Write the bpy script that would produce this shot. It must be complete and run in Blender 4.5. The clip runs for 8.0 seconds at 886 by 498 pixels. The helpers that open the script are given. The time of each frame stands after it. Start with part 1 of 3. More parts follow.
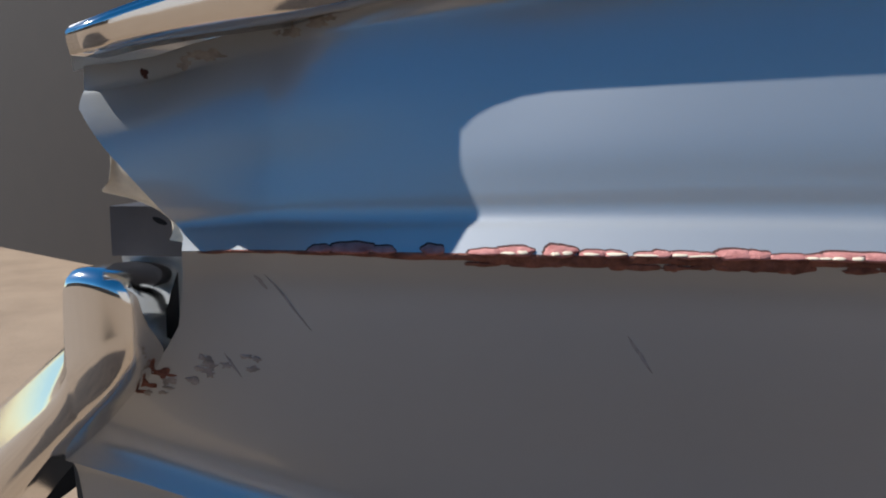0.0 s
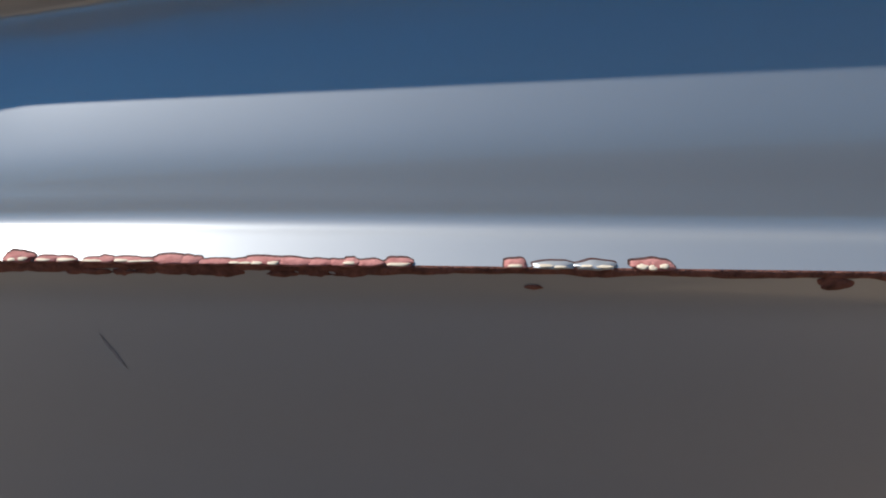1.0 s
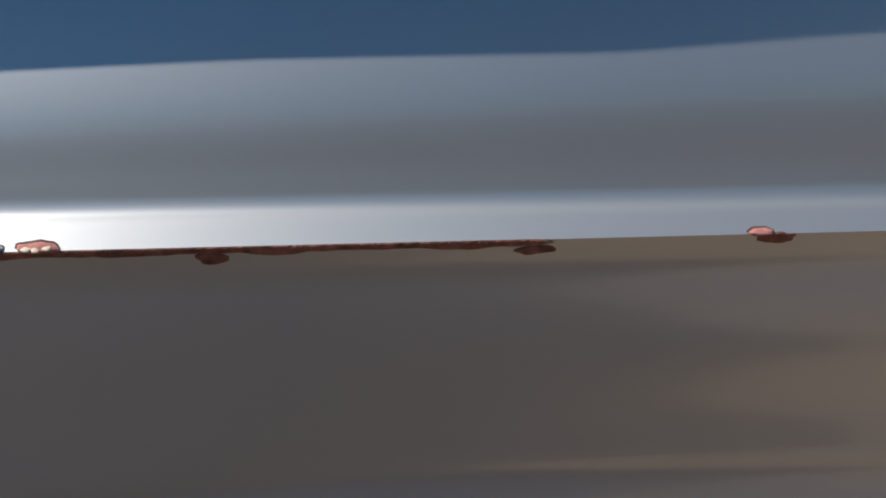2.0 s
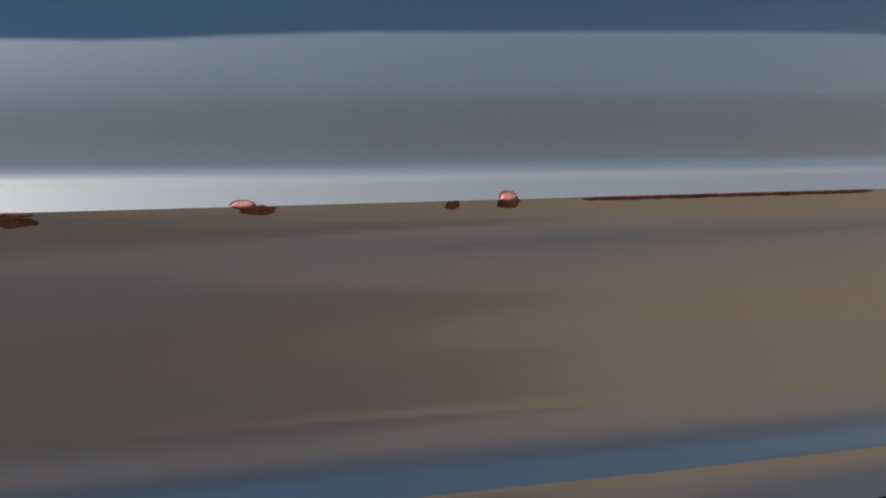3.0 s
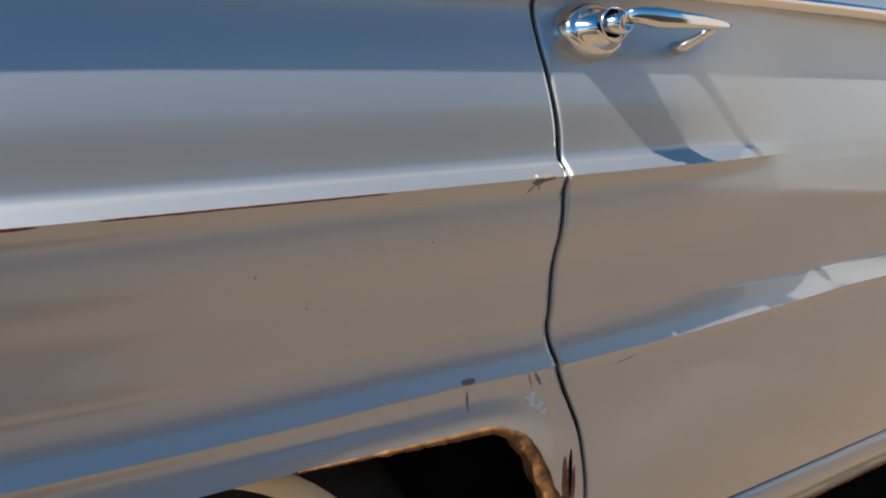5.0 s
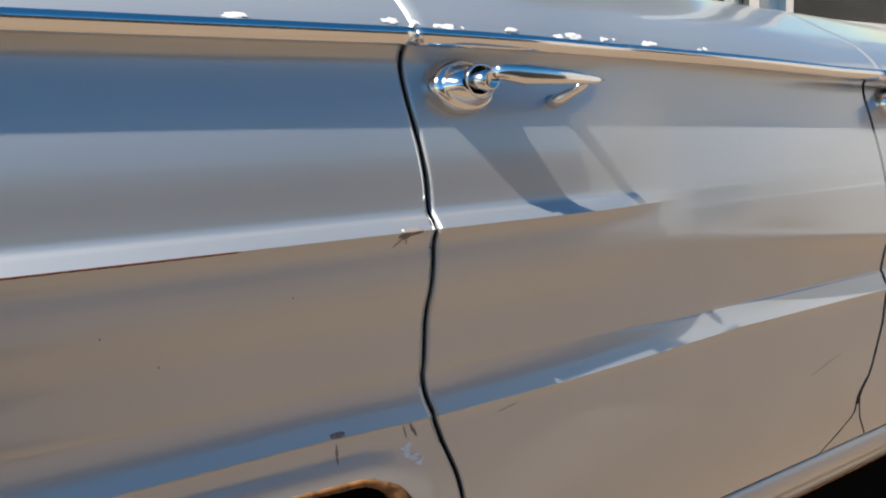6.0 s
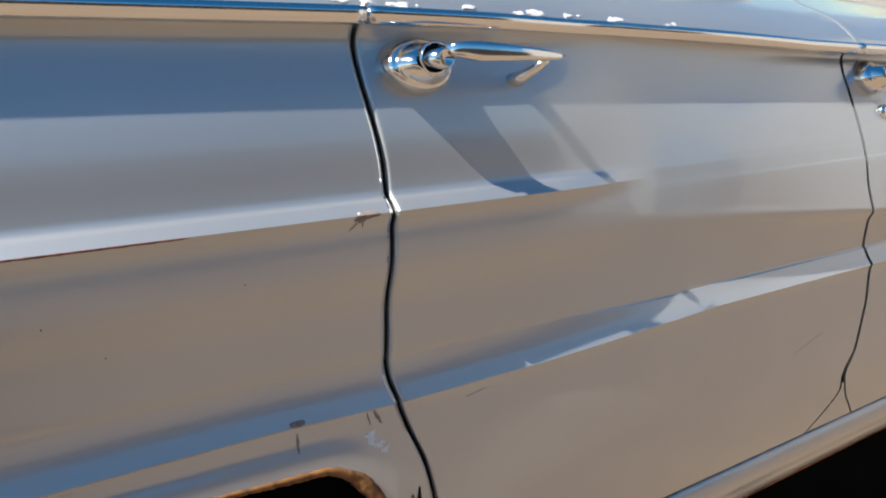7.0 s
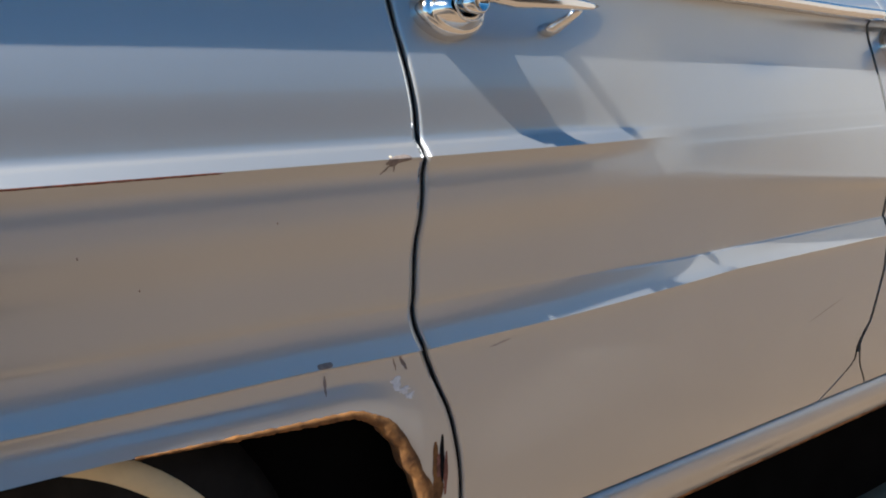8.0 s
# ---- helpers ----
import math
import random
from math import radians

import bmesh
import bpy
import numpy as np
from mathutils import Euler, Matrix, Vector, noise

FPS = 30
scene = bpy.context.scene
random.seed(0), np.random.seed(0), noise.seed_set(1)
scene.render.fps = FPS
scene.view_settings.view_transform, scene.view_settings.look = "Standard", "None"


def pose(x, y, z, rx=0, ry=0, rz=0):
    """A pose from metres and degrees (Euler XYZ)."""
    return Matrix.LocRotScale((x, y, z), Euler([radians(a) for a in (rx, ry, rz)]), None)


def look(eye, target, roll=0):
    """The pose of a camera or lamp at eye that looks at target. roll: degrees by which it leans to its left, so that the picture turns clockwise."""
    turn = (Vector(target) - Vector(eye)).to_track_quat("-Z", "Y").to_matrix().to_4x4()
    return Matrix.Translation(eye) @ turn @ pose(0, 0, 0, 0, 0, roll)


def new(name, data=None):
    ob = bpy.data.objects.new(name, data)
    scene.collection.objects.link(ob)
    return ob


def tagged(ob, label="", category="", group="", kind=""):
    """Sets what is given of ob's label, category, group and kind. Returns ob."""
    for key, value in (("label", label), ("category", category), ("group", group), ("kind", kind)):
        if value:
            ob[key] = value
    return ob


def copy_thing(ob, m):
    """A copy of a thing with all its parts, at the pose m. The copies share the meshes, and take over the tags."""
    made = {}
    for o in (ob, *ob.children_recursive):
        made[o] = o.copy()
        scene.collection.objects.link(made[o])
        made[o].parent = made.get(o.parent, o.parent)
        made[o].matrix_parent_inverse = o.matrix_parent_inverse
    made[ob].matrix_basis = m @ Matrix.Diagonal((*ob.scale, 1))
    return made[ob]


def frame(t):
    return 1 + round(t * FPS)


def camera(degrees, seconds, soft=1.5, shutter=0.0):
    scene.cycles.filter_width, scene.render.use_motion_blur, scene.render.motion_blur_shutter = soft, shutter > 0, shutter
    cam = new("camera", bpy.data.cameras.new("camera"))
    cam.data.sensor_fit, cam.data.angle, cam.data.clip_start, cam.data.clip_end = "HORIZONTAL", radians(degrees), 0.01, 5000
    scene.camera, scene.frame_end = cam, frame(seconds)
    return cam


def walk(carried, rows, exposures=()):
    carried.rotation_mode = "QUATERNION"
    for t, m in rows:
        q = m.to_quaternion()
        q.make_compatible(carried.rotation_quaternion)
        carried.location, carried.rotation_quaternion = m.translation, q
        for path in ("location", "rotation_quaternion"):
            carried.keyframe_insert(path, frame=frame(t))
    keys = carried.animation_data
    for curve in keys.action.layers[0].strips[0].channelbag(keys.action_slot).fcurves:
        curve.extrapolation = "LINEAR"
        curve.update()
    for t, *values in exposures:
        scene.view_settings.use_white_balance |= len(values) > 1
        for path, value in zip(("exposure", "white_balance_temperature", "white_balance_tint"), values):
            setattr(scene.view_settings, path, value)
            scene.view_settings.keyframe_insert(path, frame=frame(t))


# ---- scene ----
cam = camera(56.06, 8.0, soft=2.0)


def eye(x, y, z, yaw, pitch, roll):
    """Camera pose; yaw is the turn towards the car's front, in degrees."""
    return pose(x, y, z, 90 + pitch, 0, -yaw) @ pose(0, 0, 0, 0, 0, roll)


PATH = [
    (0.0, (-1.5056, -0.3295, 0.7967, -7.159, -7.4132, -0.1385)),
    (0.5, (-1.4115, -0.3295, 0.8055, -4.4245, -7.885, 0.6787)),
    (1.0, (-1.2908, -0.3351, 0.8097, -3.7345, -8.6511, -0.0476)),
    (1.5, (-1.1537, -0.3541, 0.819, -1.2344, -10.895, -0.2996)),
    (2.8, (-0.9859, -0.4144, 0.7938, 16.7956, -8.4423, -0.3946)),
    (3.0, (-0.9359, -0.4386, 0.7881, 18.4373, -7.9808, -0.0741)),
    (3.5, (-0.8047, -0.4940, 0.7915, 23.4388, -9.6113, -1.5760)),
    (4.0, (-0.6590, -0.5815, 0.8035, 28.1500, -9.3400, -1.4200)),
    (4.2, (-0.6390, -0.5945, 0.8085, 31.0000, -9.4300, -1.3500)),
    (5.5, (-0.5170, -0.6491, 0.8289, 34.0022, -9.1013, -1.8747)),
    (6.0, (-0.4819, -0.6849, 0.8425, 35.3506, -7.6911, -1.9990)),
    (6.5, (-0.4559, -0.6974, 0.8262, 35.5676, -8.7986, -2.6062)),
    (7.0, (-0.4384, -0.6974, 0.8275, 35.1846, -8.1582, -3.4662)),
    (7.5, (-0.4552, -0.6822, 0.8043, 34.2709, -8.8676, -3.3290)),
    (8.0, (-0.4647, -0.6840, 0.7944, 34.9765, -9.4499, -2.2769)),
]
walk(cam, [(t, eye(*row)) for t, row in PATH], [(0.0, 0.66, 6000, 10), (1.5, 0.40, 6300, 10), (3.0, 0.50, 6700, 10), (4.2, 0.82, 6700, 10), (5.5, 1.00, 6600, 10), (7.0, 1.06, 6500, 10), (8.0, 1.00, 6400, 10)])

# ---- world and sun ----
SUN = Vector((-0.63, -0.068, 0.70)).normalized()
world = bpy.data.worlds.new("sky")
scene.world = world
world.use_nodes = True
wn = world.node_tree
sky = wn.nodes.new("ShaderNodeTexSky")
sky.sky_type = "NISHITA"
sky.sun_disc = False
sky.sun_elevation = math.asin(SUN.z)
sky.sun_rotation = math.atan2(SUN.x, SUN.y)
sky.air_density, sky.dust_density, sky.ozone_density = 1.0, 0.1, 1.4
deep = wn.nodes.new("ShaderNodeHueSaturation")
deep.inputs["Saturation"].default_value = 1.38
deep.inputs["Hue"].default_value = 0.492
wn.links.new(sky.outputs[0], deep.inputs["Color"])
wn.links.new(deep.outputs[0], wn.nodes["Background"].inputs[0])
wn.nodes["Background"].inputs[1].default_value = 0.071
sun = new("sun", bpy.data.lights.new("sun", "SUN"))
sun.data.energy = 5.0
sun.data.angle = radians(0.53)
sun.data.color = (1.0, 0.93, 0.83)
sun.matrix_world = look(SUN * 20, (0, 0, 0))


# ---- materials ----
def material(name, color, rough=0.5, metal=0.0, coat=0.0, coat_rough=0.05, vary=0.0, scale=8.0, bump=0.0, bump_scale=60.0, ior=1.5, second=None):
    m = bpy.data.materials.new(name)
    m.use_nodes = True
    nt = m.node_tree
    b = nt.nodes["Principled BSDF"]
    b.inputs["Roughness"].default_value = rough
    b.inputs["Metallic"].default_value = metal
    b.inputs["Coat Weight"].default_value = coat
    b.inputs["Coat Roughness"].default_value = coat_rough
    b.inputs["IOR"].default_value = ior
    b.inputs["Base Color"].default_value = (*color, 1)
    tc = nt.nodes.new("ShaderNodeTexCoord")
    if vary or second:
        n1 = nt.nodes.new("ShaderNodeTexNoise")
        n1.inputs["Scale"].default_value = scale
        n1.inputs["Detail"].default_value = 6
        n1.inputs["Roughness"].default_value = 0.6
        nt.links.new(tc.outputs["Object"], n1.inputs["Vector"])
        ramp = nt.nodes.new("ShaderNodeValToRGB")
        lo = [c * (1 - vary) for c in color]
        hi = list(second) if second else [min(1, c * (1 + vary)) for c in color]
        ramp.color_ramp.elements[0].position, ramp.color_ramp.elements[1].position = 0.3, 0.7
        ramp.color_ramp.elements[0].color, ramp.color_ramp.elements[1].color = (*lo, 1), (*hi, 1)
        nt.links.new(n1.outputs["Fac"], ramp.inputs["Fac"])
        nt.links.new(ramp.outputs["Color"], b.inputs["Base Color"])
    if bump:
        n2 = nt.nodes.new("ShaderNodeTexNoise")
        n2.inputs["Scale"].default_value = bump_scale
        n2.inputs["Detail"].default_value = 5
        nt.links.new(tc.outputs["Object"], n2.inputs["Vector"])
        bp = nt.nodes.new("ShaderNodeBump")
        bp.inputs["Strength"].default_value = bump
        bp.inputs["Distance"].default_value = 0.002
        nt.links.new(n2.outputs["Fac"], bp.inputs["Height"])
        nt.links.new(bp.outputs["Normal"], b.inputs["Normal"])
    return m




def flake_paint(name, tone, flake):
    """Faded metallic paint: a clear polished lobe and a broad one from the flakes, under a thin worn lacquer."""
    m = material(name, tone, 0.30, 0.62, 0.9, 0.04, vary=0.05, scale=5.0, bump=0.02, bump_scale=9.0)
    nt = m.node_tree
    first = nt.nodes["Principled BSDF"]
    grain = nt.nodes.new("ShaderNodeTexNoise")
    grain.inputs["Scale"].default_value = 2.2
    grain.inputs["Detail"].default_value = 7
    haze = nt.nodes.new("ShaderNodeMapRange")
    haze.inputs["To Min"].default_value, haze.inputs["To Max"].default_value = 0.27, 0.37
    tc = nt.nodes.new("ShaderNodeTexCoord")
    nt.links.new(tc.outputs["Object"], grain.inputs["Vector"])
    nt.links.new(grain.outputs["Fac"], haze.inputs["Value"])
    nt.links.new(haze.outputs[0], first.inputs["Roughness"])
    broad = nt.nodes.new("ShaderNodeBsdfPrincipled")
    broad.inputs["Base Color"].default_value = (*flake, 1)
    broad.inputs["Metallic"].default_value = 0.88
    broad.inputs["Roughness"].default_value = 0.60
    broad.inputs["Coat Weight"].default_value = 0.7
    broad.inputs["Coat Roughness"].default_value = 0.05
    mix = nt.nodes.new("ShaderNodeMixShader")
    mix.inputs[0].default_value = 0.42
    nt.links.new(first.outputs[0], mix.inputs[1])
    nt.links.new(broad.outputs[0], mix.inputs[2])
    nt.links.new(mix.outputs[0], nt.nodes["Material Output"].inputs["Surface"])
    return m


PAINT = flake_paint("silver_blue_paint", (0.355, 0.38, 0.40), (0.60, 0.615, 0.63))
CHROME = material("chrome", (0.72, 0.72, 0.72), 0.11, 1.0, bump=0.03, bump_scale=30)
BLACK = material("black_rubber", (0.008, 0.008, 0.009), 0.9, vary=0.2, ior=1.15)
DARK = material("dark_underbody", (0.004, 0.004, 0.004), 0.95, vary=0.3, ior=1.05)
TYRE = material("tyre_rubber", (0.014, 0.013, 0.012), 0.85, vary=0.3, scale=30, bump=0.3, ior=1.2)
WHITEWALL = material("yellowed_whitewall", (0.62, 0.50, 0.30), 0.7, vary=0.12, scale=20)
RUST = material("brown_rust", (0.15, 0.050, 0.032), 0.92, vary=0.5, scale=120, bump=0.8, bump_scale=400, second=(0.30, 0.12, 0.085))
BLISTER = material("pink_primer_blister", (0.34, 0.115, 0.105), 0.95, vary=0.3, scale=140, bump=0.6, bump_scale=300, second=(0.46, 0.21, 0.19))
CHIP = material("bare_white_filler", (0.56, 0.48, 0.37), 0.7, vary=0.15, scale=150)
ORANGE_RUST = material("orange_rust", (0.10, 0.034, 0.008), 0.95, vary=0.6, scale=45, bump=0.6, bump_scale=220, second=(0.33, 0.15, 0.045))
GROUND = material("tan_concrete", (0.205, 0.142, 0.090), 0.9, vary=0.10, scale=3.0, bump=0.9, bump_scale=60, second=(0.245, 0.176, 0.115))
DARK_PATCH = material("oil_stained_concrete", (0.028, 0.018, 0.012), 0.8, vary=0.3, scale=5.0, bump=0.4, bump_scale=80, second=(0.048, 0.033, 0.022))
UNSEEN_BROWN = material("brown_house_wall", (0.15, 0.116, 0.088), 0.9, vary=0.2, scale=2.0, bump=0.4, bump_scale=40)
PLASTER = material("beige_plaster", (0.36, 0.345, 0.325), 0.9, vary=0.1, scale=2.0, bump=0.4, bump_scale=40)
HOUSING = material("dark_lamp_housing", (0.030, 0.026, 0.029), 0.7, vary=0.3, scale=30)
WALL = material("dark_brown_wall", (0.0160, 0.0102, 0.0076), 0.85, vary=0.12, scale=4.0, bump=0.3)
GLASS = material("window_glass", (0.86, 0.93, 0.92), 0.0, 0.0, ior=1.2)
GLASS.node_tree.nodes["Principled BSDF"].inputs["Transmission Weight"].default_value = 1.0


# ---- helpers for meshes ----
def mesh(name, verts, faces, mat, parent=None, label="", sharp=(), smooth=True):
    me = bpy.data.meshes.new(name)
    me.from_pydata([tuple(v) for v in verts], [], faces)
    me.validate()
    bm = bmesh.new()
    bm.from_mesh(me)
    bmesh.ops.recalc_face_normals(bm, faces=bm.faces)
    for f in bm.faces:
        f.smooth = smooth
    bm.edges.ensure_lookup_table()
    if sharp:
        s = set(sharp)
        for e in bm.edges:
            if e.verts[0].index in s and e.verts[1].index in s:
                e.smooth = False
    bm.to_mesh(me)
    bm.free()
    me.materials.append(mat)
    ob = new(name, me)
    ob.parent = parent
    if label:
        ob["label"] = label
    return ob


def grid_faces(nu, nv, closed_u=False, closed_v=False):
    out = []
    for i in range(nu if closed_u else nu - 1):
        for j in range(nv if closed_v else nv - 1):
            a, b = i, (i + 1) % nu
            c, d = j, (j + 1) % nv
            out.append((a * nv + c, b * nv + c, b * nv + d, a * nv + d))
    return out


def lerp_table(x, table):
    return float(np.interp(x, [a for a, _ in table], [b for _, b in table]))


def smooth01(a, b, x):
    t = min(1, max(0, (x - a) / (b - a)))
    return t * t * (3 - 2 * t)


# ---- shape of the car's side: x runs to the front, y into the car, z up ----
GROUND_Z = -0.04
BELT = [(-1.72, 0.822), (-1.69, 0.8275), (-1.68, 0.830), (-1.666, 0.836), (-1.638, 0.8455), (-1.605, 0.854), (-1.54, 0.867), (-1.45, 0.880), (-1.2, 0.906), (-0.9, 0.924), (-0.5, 0.932), (0.0, 0.935), (0.35, 0.931), (0.5, 0.926), (0.8, 0.915), (1.0, 0.911), (2.6, 0.88)]
LOWER = [(-1.80, 0.650), (-1.745, 0.6405), (-1.7, 0.6300), (-1.65, 0.617), (-1.6, 0.606), (-1.5, 0.594), (-1.3, 0.580), (-1.0, 0.572), (-0.84, 0.568), (-0.62, 0.560), (-0.37, 0.5525), (-0.13, 0.551), (0.0, 0.546), (0.2, 0.548), (0.53, 0.560), (0.92, 0.559), (2.6, 0.559)]
ARCH_TOP = 0.515


def belt(x):
    return lerp_table(x, BELT)


BOTTOM = [(-1.8, 0.36), (-1.0, 0.36), (-0.96, 0.43), (-0.92, 0.49), (-0.88, 0.510), (-0.6, 0.517), (-0.48, 0.5128), (-0.314, 0.512), (-0.215, 0.506), (-0.137, 0.501), (-0.09, 0.4985), (-0.077, 0.495), (-0.050, 0.480), (-0.030, 0.453), (-0.016, 0.42), (-0.001, 0.39), (0.006, 0.34), (0.012, 0.290), (2.19, 0.290), (2.20, 0.44), (2.24, 0.50), (2.30, 0.515), (2.86, 0.515), (2.92, 0.50), (2.96, 0.44), (2.97, 0.290), (3.6, 0.290)]


def side_knots(x):
    """(y, z, sharp) from the belt moulding down to the sill."""
    b, zl, zb = belt(x), lerp_table(x, LOWER), lerp_table(x, BOTTOM)
    bow = 0.0082 * min(x + 0.3, 0) ** 2
    front = 0.03 * max(x, 0) ** 2
    fade = 1 - smooth01(0.20, 0.42, x)
    back = max(0, -1.628 - x)
    flare = 0.85 * back * back / (back + 0.03)
    lean = smooth01(-1.50, -1.62, x)
    ahead = 0.0040 * smooth01(-1.3, -0.5, x)
    ripple = 0.0007 * smooth01(0.2, 0.45, x) * noise.noise(Vector((x * 13, 0.7, 0.0)))
    last = 1 - smooth01(-1.70, -1.74, x)
    lens = math.exp(-(((x - 0.66) / 0.16) ** 2))
    hgt = b - 0.75

    def mix(p, q):
        return p * fade + q * (1 - fade)

    bulge = 0.014 * smooth01(0.36, 0.85, x)
    zf = 0.70 - 0.085 * max(0, min(x, 1.2) - 0.42)
    z5, z6, z7 = 0.75 + min(0.029, 0.22 * hgt), 0.75 + min(0.0165, 0.125 * hgt), 0.75 + min(0.0100, 0.075 * hgt)

    low = smooth01(-0.01, 0.06, x)
    step = 0.0085 * smooth01(-0.02, 0.40, x)
    rear = 1 - smooth01(-1.15, -0.75, x)
    near = smooth01(-0.50, -0.18, x)
    hb = (0.45 + 0.55 * smooth01(-1.55, -1.0, x)) * (1 - 0.40 * smooth01(0.05, 0.55, x))
    k = [
        (mix(0.0365 - ahead, 0.040) - 0.85 * flare, b + 0.004, 0),
        (mix(0.0415 - ahead - 0.007 * lean, 0.044) - 0.85 * flare, b - 0.006, 0),
        (mix(0.0425 - ahead - 0.010 * lean, 0.0435) + 0.003 * lens - bulge * 0.4 - 0.88 * flare, b - 0.13 * hgt, 0),
        (mix(0.0295 - ahead - 0.006 * lean, 0.0405) - 0.002 * lens - bulge * 0.8 - 0.97 * flare, b - 0.38 * hgt, 0),
        (mix(0.0200 - 0.4 * ahead, 0.0340) - 0.006 * lens - bulge - flare, b - 0.62 * hgt, 0),
        (mix(0.0166, 0.0275) - 0.0062 * lens - bulge - 0.88 * flare, z5, 0),
        (mix(0.0146, 0.0255) - 0.0058 * lens - bulge - 0.75 * flare, z6, 0),
        (mix(0.0086, 0.0245) - 0.0054 * lens - bulge - 0.62 * flare, z7, 0),
        (mix(0.0, 0.0235) - 0.0050 * lens - bulge - 0.50 * flare, 0.750, 1),
        (mix(0.0036, 0.0228) - 0.0046 * lens - bulge - 0.45 * flare, 0.744, 0),
        (mix(0.0080 + 0.0008 * rear, 0.0215) - 0.0036 * lens - bulge - 0.35 * flare, 0.733, 0),
        (mix(0.0084 + 0.0036 * rear, 0.0198) - bulge - 0.1 * flare, mix(0.713, zf + 0.012), 0),
        (mix(0.0112 + 0.0048 * rear, 0.0200) - bulge, mix(0.690, zf - 0.006), 0),
        (mix(0.0236, 0.0250) - bulge * 0.6, max(mix(0.653, (zf + zl + 0.053) / 2), zl + 0.058 * hb + 0.014), 0),
        (0.0290, zl + 0.058 * hb, 0),
        (0.0290 + 0.0035 * last * hb + ripple - 0.5 * step, zl + 0.044 * hb, 0),
        (0.0285 + 0.0025 * last * hb - ripple - 0.9 * step, zl + 0.022 * hb, 0),
        (0.0235 - step, zl, 1),
        (0.0320 - 0.0050 * near - step - 0.0015 * low, zl - 0.003 - 0.001 * low, 0),
    ]
    arch = smooth01(-0.90, -0.45, x)
    rest = (zl - 0.012) - zb
    k += [
        ((0.0345 - 0.0068 * near) * (1 - low) + (0.0275 - 0.9 * step) * low, zl - 0.010 - 0.04 * rest, 0),
        ((0.0345 - 0.0008 * arch - 0.0058 * near) * (1 - low) + (0.029 - 0.7 * step) * low, zl - 0.012 - 0.24 * rest, 0),
        ((0.0342 - 0.0030 * arch - 0.0068 * near) * (1 - low) + (0.034 - 0.4 * step) * low, zl - 0.012 - 0.58 * rest, 0),
        ((0.0338 - 0.0053 * arch - 0.0056 * near) * (1 - low) + (0.042 - 0.1 * step) * low, zl - 0.012 - 0.85 * rest, 0),
        ((0.0335 - 0.0065 * arch - 0.0050 * near) * (1 - low) + 0.051 * low, zb, 0),
    ]
    out = []
    for y, z, s in k:
        w = (z - 0.75) / 0.18
        out.append((y + bow + front * max(0, min(1, 0.3 + w)), z, s))
    return out


SUBS = 6


def side_profile(x):
    """Smooth points of the side at x, and which of them are folds."""
    k = side_knots(x)
    groups, cur = [], [0]
    for i in range(1, len(k)):
        cur.append(i)
        if k[i][2]:
            groups.append(cur)
            cur = [i]
    groups.append(cur)
    pts, folds = [], []
    for g in groups:
        q = [np.array(k[i][:2]) for i in g]
        for i in range(len(q) - 1):
            p0 = q[i - 1] if i else 2 * q[0] - q[1]
            p3 = q[i + 2] if i + 2 < len(q) else 2 * q[-1] - q[-2]
            p1, p2 = q[i], q[i + 1]
            for s in range(SUBS):
                t = s / SUBS
                pts.append(0.5 * (2 * p1 + (p2 - p0) * t + (2 * p0 - 5 * p1 + 4 * p2 - p3) * t * t + (3 * p1 - p0 - 3 * p2 + p3) * t ** 3))
        folds.append(len(pts))
    pts.append(np.array(k[-1][:2]))
    return pts, folds[:-1]


X_GRID = np.arange(-1.80, 3.50, 0.006)
PROFILES = np.array([side_profile(x)[0] for x in X_GRID])
FOLDS = set(side_profile(0.0)[1])


def side_at(x):
    """All points (y, z) of the side at x, from the table."""
    f = min(max((x - X_GRID[0]) / 0.006, 0), len(X_GRID) - 1.001)
    i = int(f)
    return PROFILES[i] * (1 - (f - i)) + PROFILES[i + 1] * (f - i)


def side_y(x, z):
    p = side_at(x)[::-1]
    return float(np.interp(z, p[:, 1], p[:, 0]))


NV = SUBS * (len(side_knots(0)) - 1) + 1


def panel(name, left, right, v0, v1, step, mat, parent, label="", hem_l=True, hem_r=True, dense=0, flat_l=False):
    """A pressed steel panel between two seams x = left(z), right(z); its edges are folded inwards."""
    ref = side_at((left(0.7) + right(0.7)) / 2)
    n = int((right(0.7) - left(0.7)) / step) + 2
    us = [i / (n - 1) for i in range(n)]
    if dense:
        us = sorted(set(us) | set(np.linspace(0.90, 1.0, dense)) | set(np.linspace(0.0, 0.06, dense // 2)))
    cols = []
    if hem_l:
        cols += [(0.0, 0.008, 0.022), (0.0, 0.0006, 0.0008)] if flat_l else [(0.0, 0.0, 0.022), (0.0, 0.0, 0.0035), (0.0, 0.0012, 0.0009)]
    cols += [(u, (0.0035 if u == 0 and hem_l and not flat_l else 0) - (0.0035 if u == 1 and hem_r else 0), 0.0) for u in us]
    if hem_r:
        cols += [(1.0, -0.0012, 0.0009), (1.0, 0.0, 0.0035), (1.0, 0.0, 0.022)]
    rows = range(v0, v1 + 1)
    verts, sharp = [], []
    for u, dx, dy in cols:
        for j in rows:
            zn = ref[j][1]
            x = left(zn) * (1 - u) + right(zn) * u
            for _ in range(2):
                zn = side_at(x)[j][1]
                x = left(zn) * (1 - u) + right(zn) * u
            p = side_at(x)[j]
            if j in FOLDS or (flat_l and u == 0):
                sharp.append(len(verts))
            verts.append((x + dx, p[0] + dy, p[1]))
    faces = grid_faces(len(cols), len(rows))
    return mesh(name, verts, faces, mat, parent, label, sharp)


